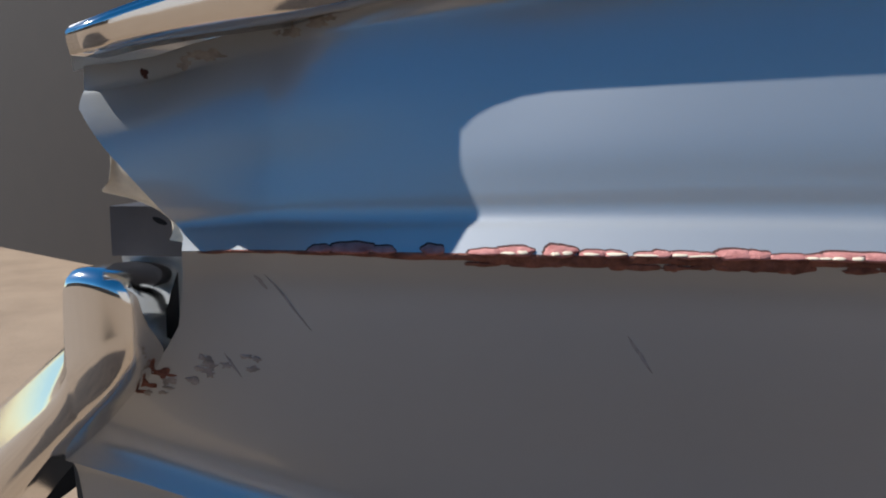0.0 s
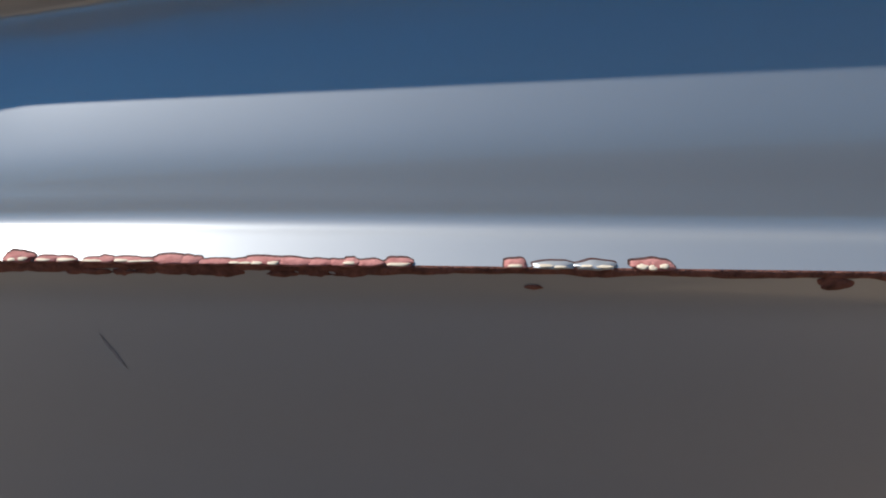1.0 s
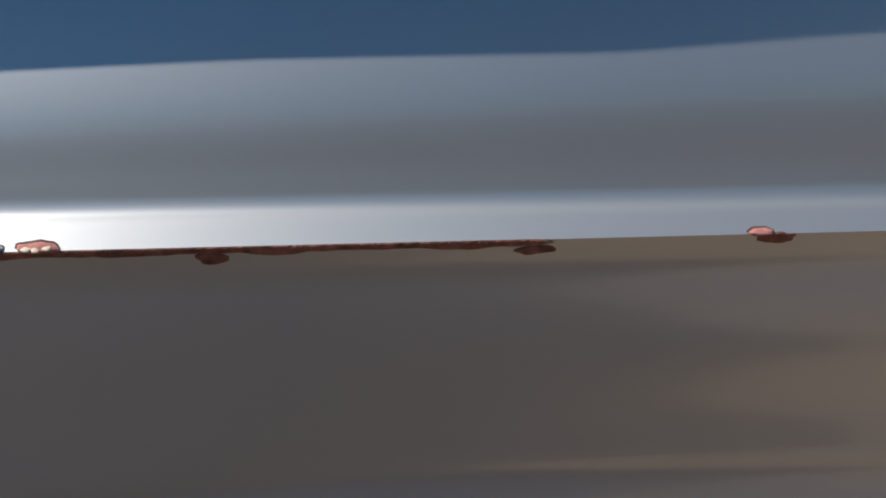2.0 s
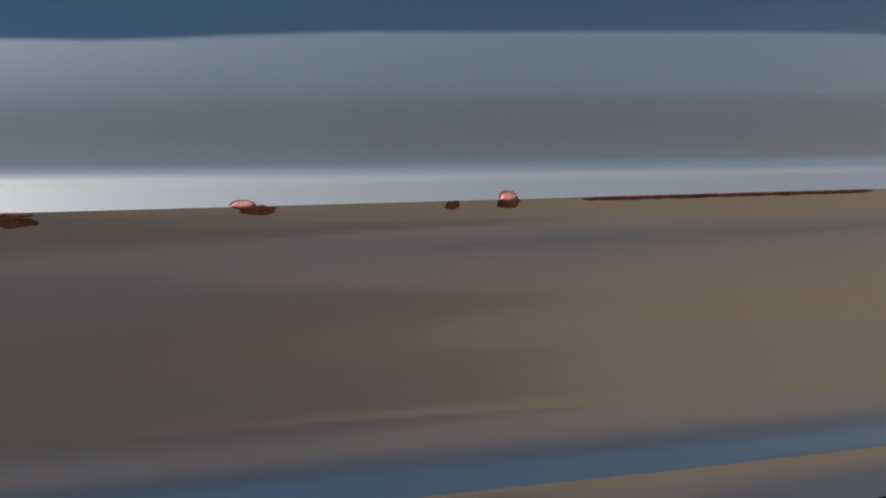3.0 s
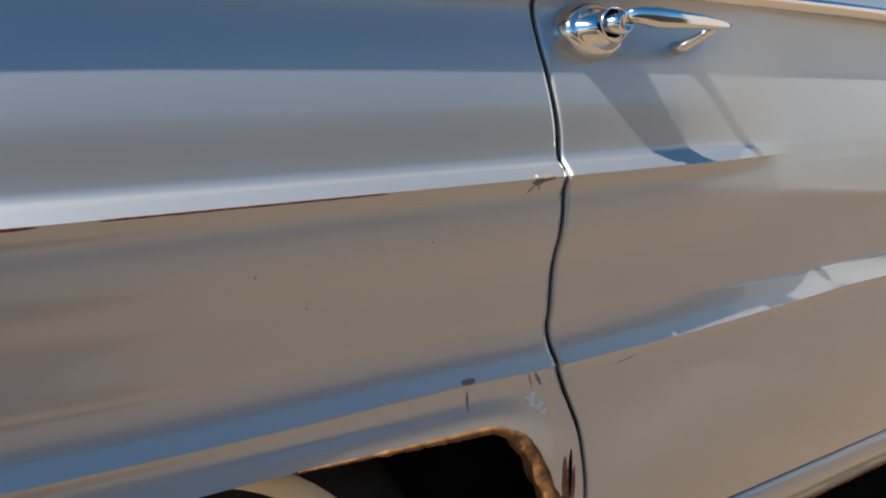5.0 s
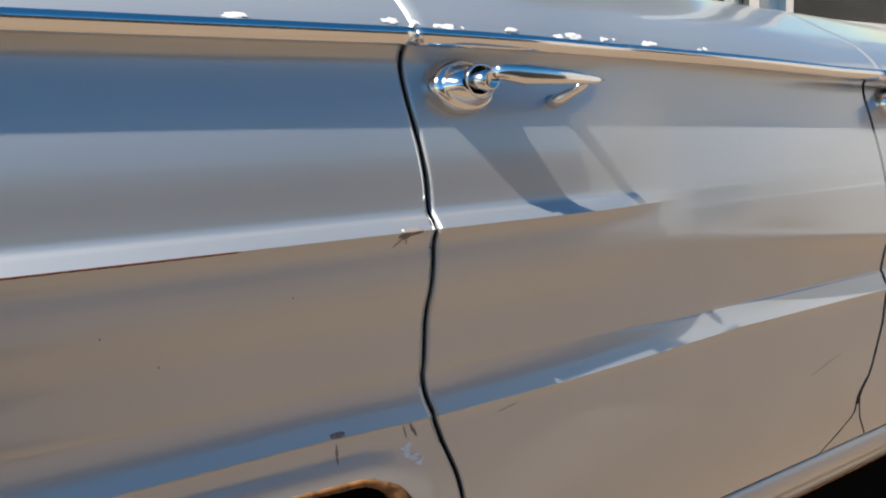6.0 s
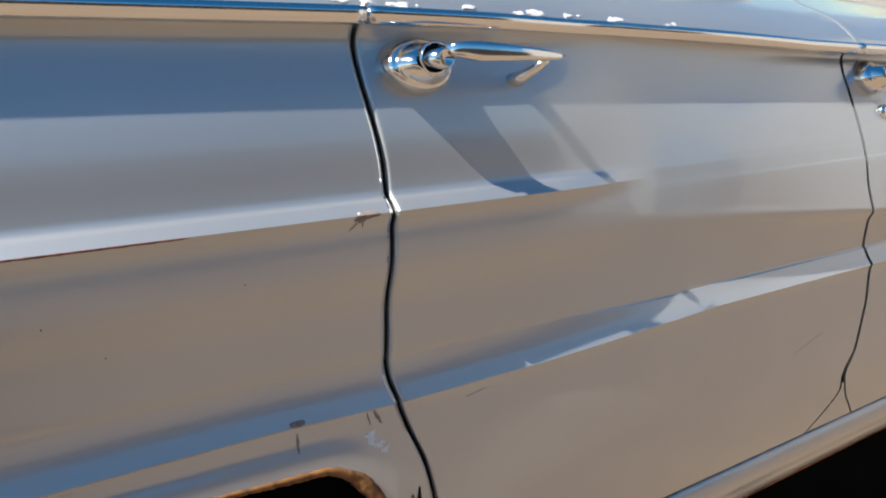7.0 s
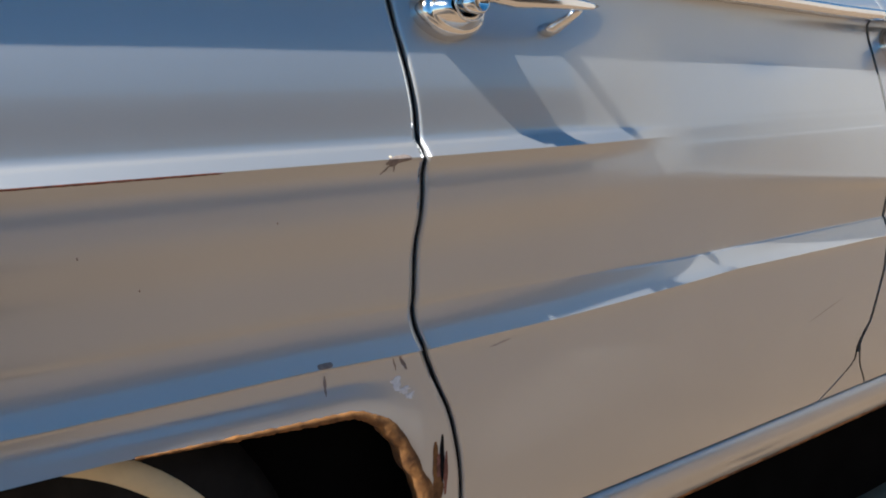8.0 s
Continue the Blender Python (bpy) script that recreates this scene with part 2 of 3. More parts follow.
SEAM_REAR = [(0.285, 0.054), (0.376, 0.0515), (0.402, 0.0495), (0.440, 0.0425), (0.452, 0.0400), (0.477, 0.0325), (0.500, 0.0212), (0.511, 0.0167), (0.543, 0.0046), (0.573, -0.0030), (0.594, -0.0046), (0.625, -0.0034), (0.681, -0.0030), (0.722, -0.0004), (0.750, 0.0004), (0.797, 0.0006), (0.836, -0.0048), (0.8485, -0.0070), (0.870, -0.0108), (0.8925, -0.0123), (0.915, -0.0125), (0.931, -0.0105), (0.95, -0.006)]
SEAM_FRONT = [(0.285, 0.955), (0.294, 0.947), (0.309, 0.933), (0.332, 0.911), (0.377, 0.895), (0.412, 0.921), (0.498, 0.944), (0.561, 0.948), (0.594, 0.946), (0.694, 0.920), (0.795, 0.929), (0.852, 0.937), (0.89, 0.934), (0.918, 0.955), (0.95, 0.958)]


def soften(table, width):
    """The same seam with its corners rounded off."""
    zs = np.arange(table[0][0], table[-1][0], 0.002)
    xs = np.interp(zs, [a for a, _ in table], [b for _, b in table])
    w = np.exp(-0.5 * (np.arange(-20, 21) * 0.002 / width) ** 2)
    xs = np.convolve(np.pad(xs, 20, mode="edge"), w / w.sum(), mode="valid")
    return list(zip(zs.tolist(), xs.tolist()))


SEAM_REAR, SEAM_FRONT = soften(SEAM_REAR, 0.008), soften(SEAM_FRONT, 0.006)
DOOR_FOOT = [(0.285, 0.800), (0.300, 0.825), (0.345, 0.893), (0.377, 0.892), (0.412, 0.917)]
TAIL = [(0.36, -1.70), (0.5, -1.732), (0.60, -1.738), (0.629, -1.7415), (0.6405, -1.745), (0.650, -1.735), (0.6655, -1.717), (0.686, -1.693), (0.700, -1.681), (0.713, -1.672), (0.736, -1.665), (0.750, -1.661), (0.7555, -1.6625), (0.766, -1.671), (0.7805, -1.681), (0.797, -1.693), (0.811, -1.703), (0.835, -1.7045), (0.85, -1.702), (0.95, -1.70)]

# ================= setting =================
gm = bpy.data.meshes.new("ground")
gm.from_pydata([(-400, -400, GROUND_Z), (400, -400, GROUND_Z), (400, 400, GROUND_Z), (-400, 400, GROUND_Z)], [], [(0, 1, 2, 3)])
gm.materials.append(GROUND)
tagged(new("ground", gm), "sunlit tan concrete ground with fine grit", "ground", kind="structure")


def box(name, lo, hi, mat, parent=None, label=""):
    x0, y0, z0 = lo
    x1, y1, z1 = hi
    v = [(x0, y0, z0), (x1, y0, z0), (x1, y1, z0), (x0, y1, z0), (x0, y0, z1), (x1, y0, z1), (x1, y1, z1), (x0, y1, z1)]
    f = [(0, 3, 2, 1), (4, 5, 6, 7), (0, 1, 5, 4), (1, 2, 6, 5), (2, 3, 7, 6), (3, 0, 4, 7)]
    return mesh(name, v, f, mat, parent, label, smooth=False)


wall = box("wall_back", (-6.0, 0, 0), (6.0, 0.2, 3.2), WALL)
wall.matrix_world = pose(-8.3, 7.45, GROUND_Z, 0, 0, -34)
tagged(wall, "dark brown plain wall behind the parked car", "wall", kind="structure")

# unseen walls added across the drive: close the yard, shape the side's reflections
far = box("wall_yard", (-16.0, -6.7, GROUND_Z), (8.2, -6.5, 2.15), UNSEEN_BROWN)
tagged(far, "unseen plain brown wall across the yard, added for reflections", "wall", kind="structure")
end = box("wall_end", (8.0, -6.45, GROUND_Z), (8.2, -0.3, 4.3), PLASTER)
tagged(end, "unseen plain sunlit beige wall at the yard's end, added for reflections", "wall", kind="structure")

# unseen dark ground patch, added to darken what the lower side reflects
dark_patch_edge = []
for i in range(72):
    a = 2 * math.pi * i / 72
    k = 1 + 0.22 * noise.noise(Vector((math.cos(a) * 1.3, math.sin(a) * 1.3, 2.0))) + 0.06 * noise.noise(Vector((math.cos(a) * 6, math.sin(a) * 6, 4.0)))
    dark_patch_edge.append((-1.48 + 1.20 * k * math.cos(a), -1.15 + 0.95 * k * math.sin(a), GROUND_Z + 0.004))
stain = mesh("oil_stain", dark_patch_edge, [tuple(range(72))], DARK_PATCH, smooth=False)
tagged(stain, "unseen dark brown ground patch added to darken the side's reflections", "stain", kind="structure")

# ================= the car =================
car = new("car")
tagged(car, "old faded silver-blue sedan with rust along its side crease", "car")

GAP = 0.0027
quarter = panel("quarter_panel", lambda z: lerp_table(z, TAIL), lambda z: lerp_table(z, SEAM_REAR) - GAP, 0, NV - 1, 0.018, PAINT, car, "silver-blue rear quarter panel with rusted crease", dense=60, flat_l=True)
rear_door = panel("rear_door", lambda z: lerp_table(z, SEAM_REAR) + GAP, lambda z: (lerp_table(z, DOOR_FOOT) if z < 0.40 else lerp_table(z, SEAM_FRONT)) - 0.0025, 0, NV - 1, 0.018, PAINT, car, "silver-blue closed rear door", dense=24)
pillar_foot = panel("pillar_foot", lambda z: lerp_table(z, DOOR_FOOT), lambda z: lerp_table(z, SEAM_FRONT) - 0.0025, SUBS * 21 + 3, NV - 1, 0.006, PAINT, car, hem_l=False, hem_r=False)
front_door = panel("front_door", lambda z: lerp_table(z, SEAM_FRONT) + 0.0025, lambda z: 2.1, 0, NV - 1, 0.05, PAINT, car, "silver-blue closed front door", hem_r=False, dense=24, flat_l=True)
fender = panel("front_fender", lambda z: 2.106, lambda z: 3.45, 0, NV - 1, 0.04, PAINT, car, "silver-blue front fender")


# black strip added behind each seam, its colour stands for the gap's shade
def seam_backing(seam, z0, z1, parent):
    zs = np.linspace(z0, z1, 60)
    v = []
    for z in zs:
        gx = lerp_table(z, seam)
        v += [(gx - 0.012, side_y(gx, z) + 0.006, z), (gx + 0.012, side_y(gx, z) + 0.006, z), (gx + 0.012, side_y(gx, z) + 0.024, z), (gx - 0.012, side_y(gx, z) + 0.024, z)]
    return mesh("door_seal", v, grid_faces(60, 4, closed_v=True), BLACK, parent, "black strip for the shade inside the door seam")


seam_backing(SEAM_REAR, 0.29, 0.93, rear_door)
seam_backing(SEAM_FRONT, 0.30, 0.93, front_door)


def sweep(name, path, section, mat, parent, label="", close_ends=True):
    """section: function of (i, n) giving a closed list of (dy, dz) round each path point, in the y-z plane."""
    verts, nv = [], 0
    for i, p in enumerate(path):
        s = section(i, len(path))
        nv = len(s)
        verts += [(p[0], p[1] + a, p[2] + b) for a, b in s]
    faces = grid_faces(len(path), nv, closed_v=True)
    if close_ends:
        faces += [tuple(range(nv)), tuple(range(len(verts) - nv, len(verts)))]
    return mesh(name, verts, faces, mat, parent, label)


# height of the lower edge of the moulding's shade along the side
SHADE = [(-1.60, 0.814), (-1.545, 0.816), (-1.37, 0.823), (-1.13, 0.8325), (-0.96, 0.8345), (-0.84, 0.843), (-0.56, 0.853), (-0.40, 0.8555), (-0.2, 0.8545), (0.0, 0.852), (0.3, 0.8475), (0.45, 0.844), (0.88, 0.832), (1.2, 0.825), (3.5, 0.80)]


def trim_size(x):
    t = smooth01(-1.25, -1.66, x)
    tip = 0.32 + 0.68 * smooth01(-1.69, -1.61, x)
    return (0.017 + 0.014 * t) * tip, (0.006 + 0.006 * t) * tip


TAIL_END = [(-1.70, -0.046), (-1.686, -0.040), (-1.67, -0.030), (-1.65, -0.004), (-1.637, 0.008), (-1.627, 0.021), (-1.618, 0.0275), (-1.589, 0.0295)]


def trim_edge(x):
    """How far out the moulding's edge stands, so that it shades the side down to SHADE."""
    if x < -1.589:
        return lerp_table(x, TAIL_END)
    zb = belt(x) + 0.58 * trim_size(x)[0]
    q = x
    for _ in range(4):
        q = x - (zb - lerp_table(q, SHADE)) * SUN.x / SUN.z
    zs = lerp_table(q, SHADE)
    return side_y(q, zs) + (zb - zs) * SUN.y / SUN.z


EDGE_X = np.arange(-1.70, 3.46, 0.01)
EDGE_Y = np.convolve(np.pad([trim_edge(v) for v in EDGE_X], 2, mode="edge"), np.array([1, 2, 3, 2, 1]) / 9, mode="valid")


def trim(name, x0, x1, label):
    xs = np.linspace(x0, x1, max(4, int((x1 - x0) / 0.012)))
    path = [(x, float(np.interp(x, EDGE_X, EDGE_Y)) + trim_size(x)[1], belt(x)) for x in xs]

    def sec(i, n):
        h, d = trim_size(xs[i])
        return [(0.022, 0.0), (-d * 0.42, -0.001), (-d * 0.62, 0.10 * h), (-d * 0.86, 0.35 * h), (-d, 0.58 * h), (-d * 0.97, 0.70 * h), (-d * 0.70, 0.80 * h), (-d * 0.35, 0.84 * h), (-d * 0.30, 0.92 * h), (0.002, h), (0.022, h)]
    return sweep(name, path, sec, CHROME, car, label)


trim("belt_moulding", -1.682, -0.0095, "bright stainless belt moulding")
trim("belt_moulding", -0.0045, 0.950, "bright stainless belt moulding")
trim("belt_moulding", 0.957, 3.45, "bright stainless belt moulding")


# shoulder above the moulding, sloping in to the windows
def shoulder(name, x0, x1, label=""):
    xs = [x0, x0 + 0.0015, x0 + 0.005] + list(np.linspace(x0 + 0.02, x1, max(6, int((x1 - x0) / 0.04))))
    verts = []
    for n, x in enumerate(xs):
        roll = (0.009, 0.0035, 0.0)[min(n, 2)]
        f = min(side_at(x)[0][0] - 0.002, float(np.interp(x, EDGE_X, EDGE_Y)) + 0.004) + 0.036 * smooth01(-1.684, -1.706, x)
        b = belt(x) + trim_size(x)[0] - 0.002
        pr = [(0.008, 0), (0.012, 0.008), (0.022, 0.020), (0.045, 0.042), (0.075, 0.062), (0.11, 0.080), (0.15, 0.103), (0.185, 0.122), (0.21, 0.13), (0.215, 0.11)]
        flat = 1 - 0.85 * smooth01(-0.5, -1.4, x)
        verts += [(x, y + f + roll * 0.5, b + z * flat - roll * 0.7) for y, z in pr]
    return mesh(name, verts, grid_faces(len(xs), 10), PAINT, car, label)


shoulder("quarter_shoulder", -1.706, -0.0085)
shoulder("rear_door_shoulder", -0.0055, 0.953)
shoulder("front_door_shoulder", 0.956, 2.1)

# rest of the car: shell, glasshouse, far side
CAR_W = 1.95
# floor block lowered and near black: shade under the car and in the arches
box("underbody", (-1.62, 0.13, -0.005), (3.4, CAR_W - 0.13, 0.86), DARK, car, "black block for the car's floor and the shade under it")
shoulder("fender_shoulder", 2.106, 3.45)


def sheet(name, xs, ys, height, mat, label=""):
    v = [(x, y, height(x, y)) for x in xs for y in ys]
    ob = mesh(name, v, grid_faces(len(xs), len(ys)), mat, car, label)
    return ob


def crown(y):
    return 1 - ((y - CAR_W / 2) / (CAR_W / 2)) ** 2


ACROSS = np.linspace(0.19, CAR_W - 0.19, 24)
sheet("boot_lid", np.linspace(-1.66, -0.70, 20), ACROSS, lambda x, y: 0.915 + 0.10 * smooth01(-1.66, -0.7, x) + 0.03 * crown(y), PAINT, "painted boot lid")
sheet("bonnet", np.linspace(1.80, 3.42, 24), ACROSS, lambda x, y: 1.02 - 0.09 * smooth01(2.2, 3.45, x) + 0.03 * crown(y), PAINT, "painted bonnet")
sheet("roof", np.linspace(-0.34, 1.30, 26), np.linspace(0.36, CAR_W - 0.36, 24), lambda x, y: 1.335 + 0.035 * crown(y) + 0.04 * (1 - ((x - 0.5) / 0.9) ** 2), PAINT, "painted roof")


def slope_glass(name, x0, z0, x1, z1):
    v = []
    for i in range(8):
        t = i / 7
        for y in np.linspace(0.28 + 0.09 * t, CAR_W - 0.28 - 0.09 * t, 20):
            v.append((x0 + (x1 - x0) * t - 0.12 * (1 if x1 > x0 else -1) * crown(y) * (1 - t), y, z0 + (z1 - z0) * t))
    return mesh(name, v, grid_faces(8, 20), GLASS, car, "curved window glass")


slope_glass("rear_window", -0.66, 1.03, -0.33, 1.345)
slope_glass("windscreen", 1.74, 1.04, 1.29, 1.345)
box("front_panel", (3.42, 0.06, 0.25), (3.47, CAR_W - 0.06, 0.92), PAINT, car, "plain front panel")
box("rear_panel", (-1.665, 0.11, 0.42), (-1.60, CAR_W - 0.11, 0.915), PAINT, car, "painted rear panel")
sx = np.linspace(0.03, 2.1, 90)
sill_sec = [(0.062, 0.2865), (0.055, 0.284), (0.051, 0.273), (0.050, 0.261), (0.0525, 0.252), (0.058, 0.243), (0.064, 0.230), (0.070, 0.217), (0.078, 0.208), (0.092, 0.207), (0.12, 0.22), (0.12, 0.285)]
sill = sweep("sill_panel", [(x, 0.0, 0.0) for x in sx], lambda i, n: sill_sec, PAINT, car, "painted sill with rusted lower edge")

# windows
def window(name, x0, x1, y, label):
    g = box(name, (x0, y, 1.05), (x1, y + 0.006, 1.36), GLASS, car, label)
    for nm, lo, hi in (("window_frame", (x0 - 0.025, y - 0.012, 1.02), (x1 + 0.02, y + 0.012, 1.050)), ("window_frame", (x0 - 0.025, y - 0.012, 1.050), (x0, y + 0.012, 1.37)), ("window_frame", (x1, y - 0.012, 1.050), (x1 + 0.03, y + 0.012, 1.37))):
        box(nm, lo, hi, CHROME, g)
    return g


window("rear_side_window", 0.10, 0.88, 0.262, "rear side window in bright frame")
window("front_side_window", 1.03, 1.75, 0.268, "front side window in bright frame")
box("door_pillar", (0.90, 0.275, 0.95), (1.02, 0.32, 1.37), PAINT, car)
box("window_well", (-0.2, 0.27, 0.90), (1.9, 0.32, 1.015), BLACK, car)


# wheel
def lathe(name, prof, cx, cz, mat, parent, label="", n=72):
    """prof: (radius, y) points turned round the axle."""
    verts = []
    for i in range(n):
        a = 2 * math.pi * i / n
        verts += [(cx + r * math.cos(a), y, cz + r * math.sin(a)) for r, y in prof]
    return mesh(name, verts, grid_faces(n, len(prof), closed_u=True), mat, parent, label)


WX, WZ = -0.432, 0.278
wheel = new("wheel")
wheel.parent = car
Y_WHEEL = 0.018
lathe("tyre", [(r, y + Y_WHEEL) for r, y in ((0.19, 0.20), (0.19, 0.075), (0.20, 0.062), (0.22, 0.052), (0.25, 0.047), (0.28, 0.052), (0.30, 0.066), (0.315, 0.085), (0.318, 0.12), (0.318, 0.20), (0.30, 0.225), (0.19, 0.235))], WX, WZ, TYRE, wheel, "black tyre")
lathe("whitewall", [(r, y + Y_WHEEL) for r, y in ((0.230, 0.053), (0.232, 0.0485), (0.244, 0.0462), (0.256, 0.0462), (0.2585, 0.050))], WX, WZ, WHITEWALL, wheel, "yellowed narrow whitewall ring")
lathe("rim", [(r, y + Y_WHEEL) for r, y in ((0.193, 0.08), (0.193, 0.066), (0.188, 0.060), (0.180, 0.062), (0.172, 0.075), (0.165, 0.09), (0.14, 0.10), (0.10, 0.085), (0.05, 0.075), (0.0, 0.072))], WX, WZ, CHROME, wheel, "chrome wheel trim")

# bumper
# (x, y, top, bottom) along the outer face, from the raised end round the corner
BUMPER = [(-1.682, 0.018, 0.722, 0.706), (-1.684, 0.009, 0.730, 0.701), (-1.688, 0.004, 0.7360, 0.695), (-1.694, 0.001, 0.7400, 0.688), (-1.702, 0.001, 0.7420, 0.680), (-1.709, 0.002, 0.7420, 0.674), (-1.7135, 0.003, 0.7390, 0.670), (-1.7155, 0.0035, 0.7240, 0.668), (-1.724, 0.005, 0.7130, 0.660), (-1.744, 0.010, 0.6970, 0.641), (-1.80, 0.028, 0.658, 0.590), (-1.85, 0.045, 0.628, 0.550), (-1.90, 0.075, 0.605, 0.52), (-1.94, 0.14, 0.590, 0.50), (-1.965, 0.25, 0.58, 0.49), (-1.975, 0.6, 0.575, 0.485), (-1.98, 1.0, 0.575, 0.485), (-1.965, 1.7, 0.58, 0.49), (-1.90, 1.90, 0.605, 0.52), (-1.75, 1.95, 0.69, 0.64)]
dense = []
for i in range(len(BUMPER) - 1):
    q = [np.array(BUMPER[min(max(i + o, 0), len(BUMPER) - 1)]) for o in (-1, 0, 1, 2)]
    for t in (0.0, 0.25, 0.5, 0.75):
        dense.append(tuple(0.5 * (2 * q[1] + (q[2] - q[0]) * t + (2 * q[0] - 5 * q[1] + 4 * q[2] - q[3]) * t * t + (3 * q[1] - q[0] - 3 * q[2] + q[3]) * t ** 3)))
BUMPER = dense + [BUMPER[-1]]
bv = []
for i, (bx, by, top, bot) in enumerate(BUMPER):
    # the way into the bumper: across the car at its ends, forwards along its back
    w, e = smooth01(36, 52, i), smooth01(62, 72, i)
    inn = Vector((0.15 + 0.85 * w * (1 - e), (1 - w) - e)).normalized()
    thick = 0.048 * min(1, 0.25 + i * 0.08)
    lip = min(1, 0.012 / max(top - bot, 0.001))
    sl = smooth01(27, 33, i)
    for dd, f in ((1.0, 1 - 0.20 * lip), (0.16 + 0.50 * sl, 1.0), (0.09 + 0.53 * sl, 1.0 - 0.06 * lip), (0.02 + 0.52 * sl, 1 - 0.26 * lip), (0.46 * sl, 1 - 0.5 * lip), (0.42 * sl, 1 - 0.65 * lip), (0.03 * sl, 0.46), (-0.01, 0.38), (0.02, 0.12), (0.12, 0.02), (0.35, 0.0), (1.0, 0.02)):
        bv.append((bx + inn.x * thick * dd, by + inn.y * thick * dd, bot + (top - bot) * f))
bf = grid_faces(len(BUMPER), 12, closed_v=True) + [tuple(range(12)), tuple(range(len(bv) - 12, len(bv)))]
bumper = mesh("rear_bumper", bv, bf, CHROME, car, "chrome wraparound rear bumper", sharp=[i for i in range(len(bv)) if i % 12 in (0, 11)])
bumper.data.materials.append(BLACK)
for f in bumper.data.polygons:
    ks = sorted(v % 12 for v in f.vertices)
    if set(ks) <= {0, 11}:
        f.material_index = 1
# rear corner of the body, rolling inwards behind the bumper end
cv, gv = [], []
for i in range(24):
    z = 0.50 + 0.20 * i / 23
    ex = lerp_table(z, TAIL)
    ey = side_y(ex, z)
    for q in range(14):
        a = q / 13
        gv.append((ex + 0.004 - 0.055 * a, ey + 0.022 + 0.05 * a, z))
    z = 0.66 + 0.092 * i / 23
    ex = lerp_table(z, TAIL)
    ey = side_y(ex, z)
    far = max(ex - 0.075, -1.711)
    for q in range(14):
        a = q / 13
        cv.append((ex + 0.0005 + (far - ex) * max(0, a - 0.12) / 0.88, ey + 0.004 + 0.018 * smooth01(0, 0.16, a) - 0.012 * a + 0.45 * max(0, z - 0.685), z))
mesh("rear_corner", cv, grid_faces(24, 14), PAINT, car, "painted rear corner rolling in behind the bumper")
# shade between bumper end and body, put in as a black sheet
mesh("bumper_gap", gv, grid_faces(24, 14), BLACK, car, "black sheet for the shade in the gap behind the bumper end")
box("tail_lamp_housing", (-1.714, 0.046, 0.742), (-1.655, CAR_W - 0.046, 0.766), HOUSING, car, "dark tail lamp housing")
# torn flange hanging under the tail lamp
FLANGE = [(0.802, 0.001), (0.794, 0.008), (0.787, 0.016), (0.781, 0.025), (0.776, 0.029), (0.773, 0.026), (0.770, 0.019), (0.766, 0.014), (0.761, 0.013), (0.755, 0.015), (0.750, 0.017)]
lv = []
for i in range(34):
    z = 0.800 - 0.048 * i / 33
    w = float(np.interp(-z, [-a for a, _ in FLANGE], [b for _, b in FLANGE]))
    ex = lerp_table(z, TAIL)
    ey = side_y(ex, z)
    for q in range(12):
        a = q / 11
        bead = 0.0035 * math.exp(-(((a - 0.9) / 0.14) ** 2)) * smooth01(0.764, 0.776, z)
        lv.append((ex + 0.001 - w * a, ey + 0.004 + 0.016 * a ** 0.7 - bead, z - 0.010 * a * a * smooth01(0.77, 0.79, z)))
flange = mesh("lamp_flange", lv, grid_faces(34, 12), CHIP, car, "torn beige flange under the tail lamp")
blob_spot = [(lerp_table(0.7625, TAIL) - 0.004 + 0.0035 * math.cos(2 * math.pi * i / 12), side_y(-1.68, 0.7625) + 0.003, 0.7625 + 0.0014 * math.sin(2 * math.pi * i / 12) - 0.35 * 0.0035 * math.cos(2 * math.pi * i / 12)) for i in range(12)]
mesh("screw_hole", blob_spot, [tuple(range(12))], BLACK, flange, "dark torn hole")

# tail lamp bezel
tv = []
for i in range(40):
    a = 2 * math.pi * i / 40
    for k in range(10):
        q = 2 * math.pi * k / 10
        r = 0.098 + 0.014 * math.cos(q)
        tv.append((-1.675 + 0.016 * math.sin(q), 0.305 + r * math.cos(a), 0.800 + r * 0.75 * math.sin(a)))
mesh("tail_lamp_bezel", tv, grid_faces(40, 10, closed_u=True, closed_v=True), CHROME, car, "round bright tail lamp bezel")


def mirrored(ob, name, label=""):
    """The same piece on the car's far side."""
    me = ob.data.copy()
    for v in me.vertices:
        v.co.y = CAR_W - v.co.y
    me.flip_normals()
    o = new(name, me)
    o.parent = car
    if label:
        o["label"] = label
    return o


for ob in (quarter, rear_door, front_door, fender, sill):
    mirrored(ob, ob.name, "far side, silver-blue paint")
for ob in [o for o in car.children if o.name.startswith(("belt_moulding", "quarter_shoulder", "rear_door_shoulder", "front_door_shoulder", "fender_shoulder", "rear_side_window", "front_side_window"))]:
    mirrored(ob, ob.name)
for wx, wy, turn in ((WX + 3.02, 0.0, 0), (WX, CAR_W, 180), (WX + 3.02, CAR_W, 180)):
    w = copy_thing(wheel, pose(wx - WX, 0, 0) if not turn else pose(wx + WX, wy, 0, 0, 0, 180))
    w.parent = car

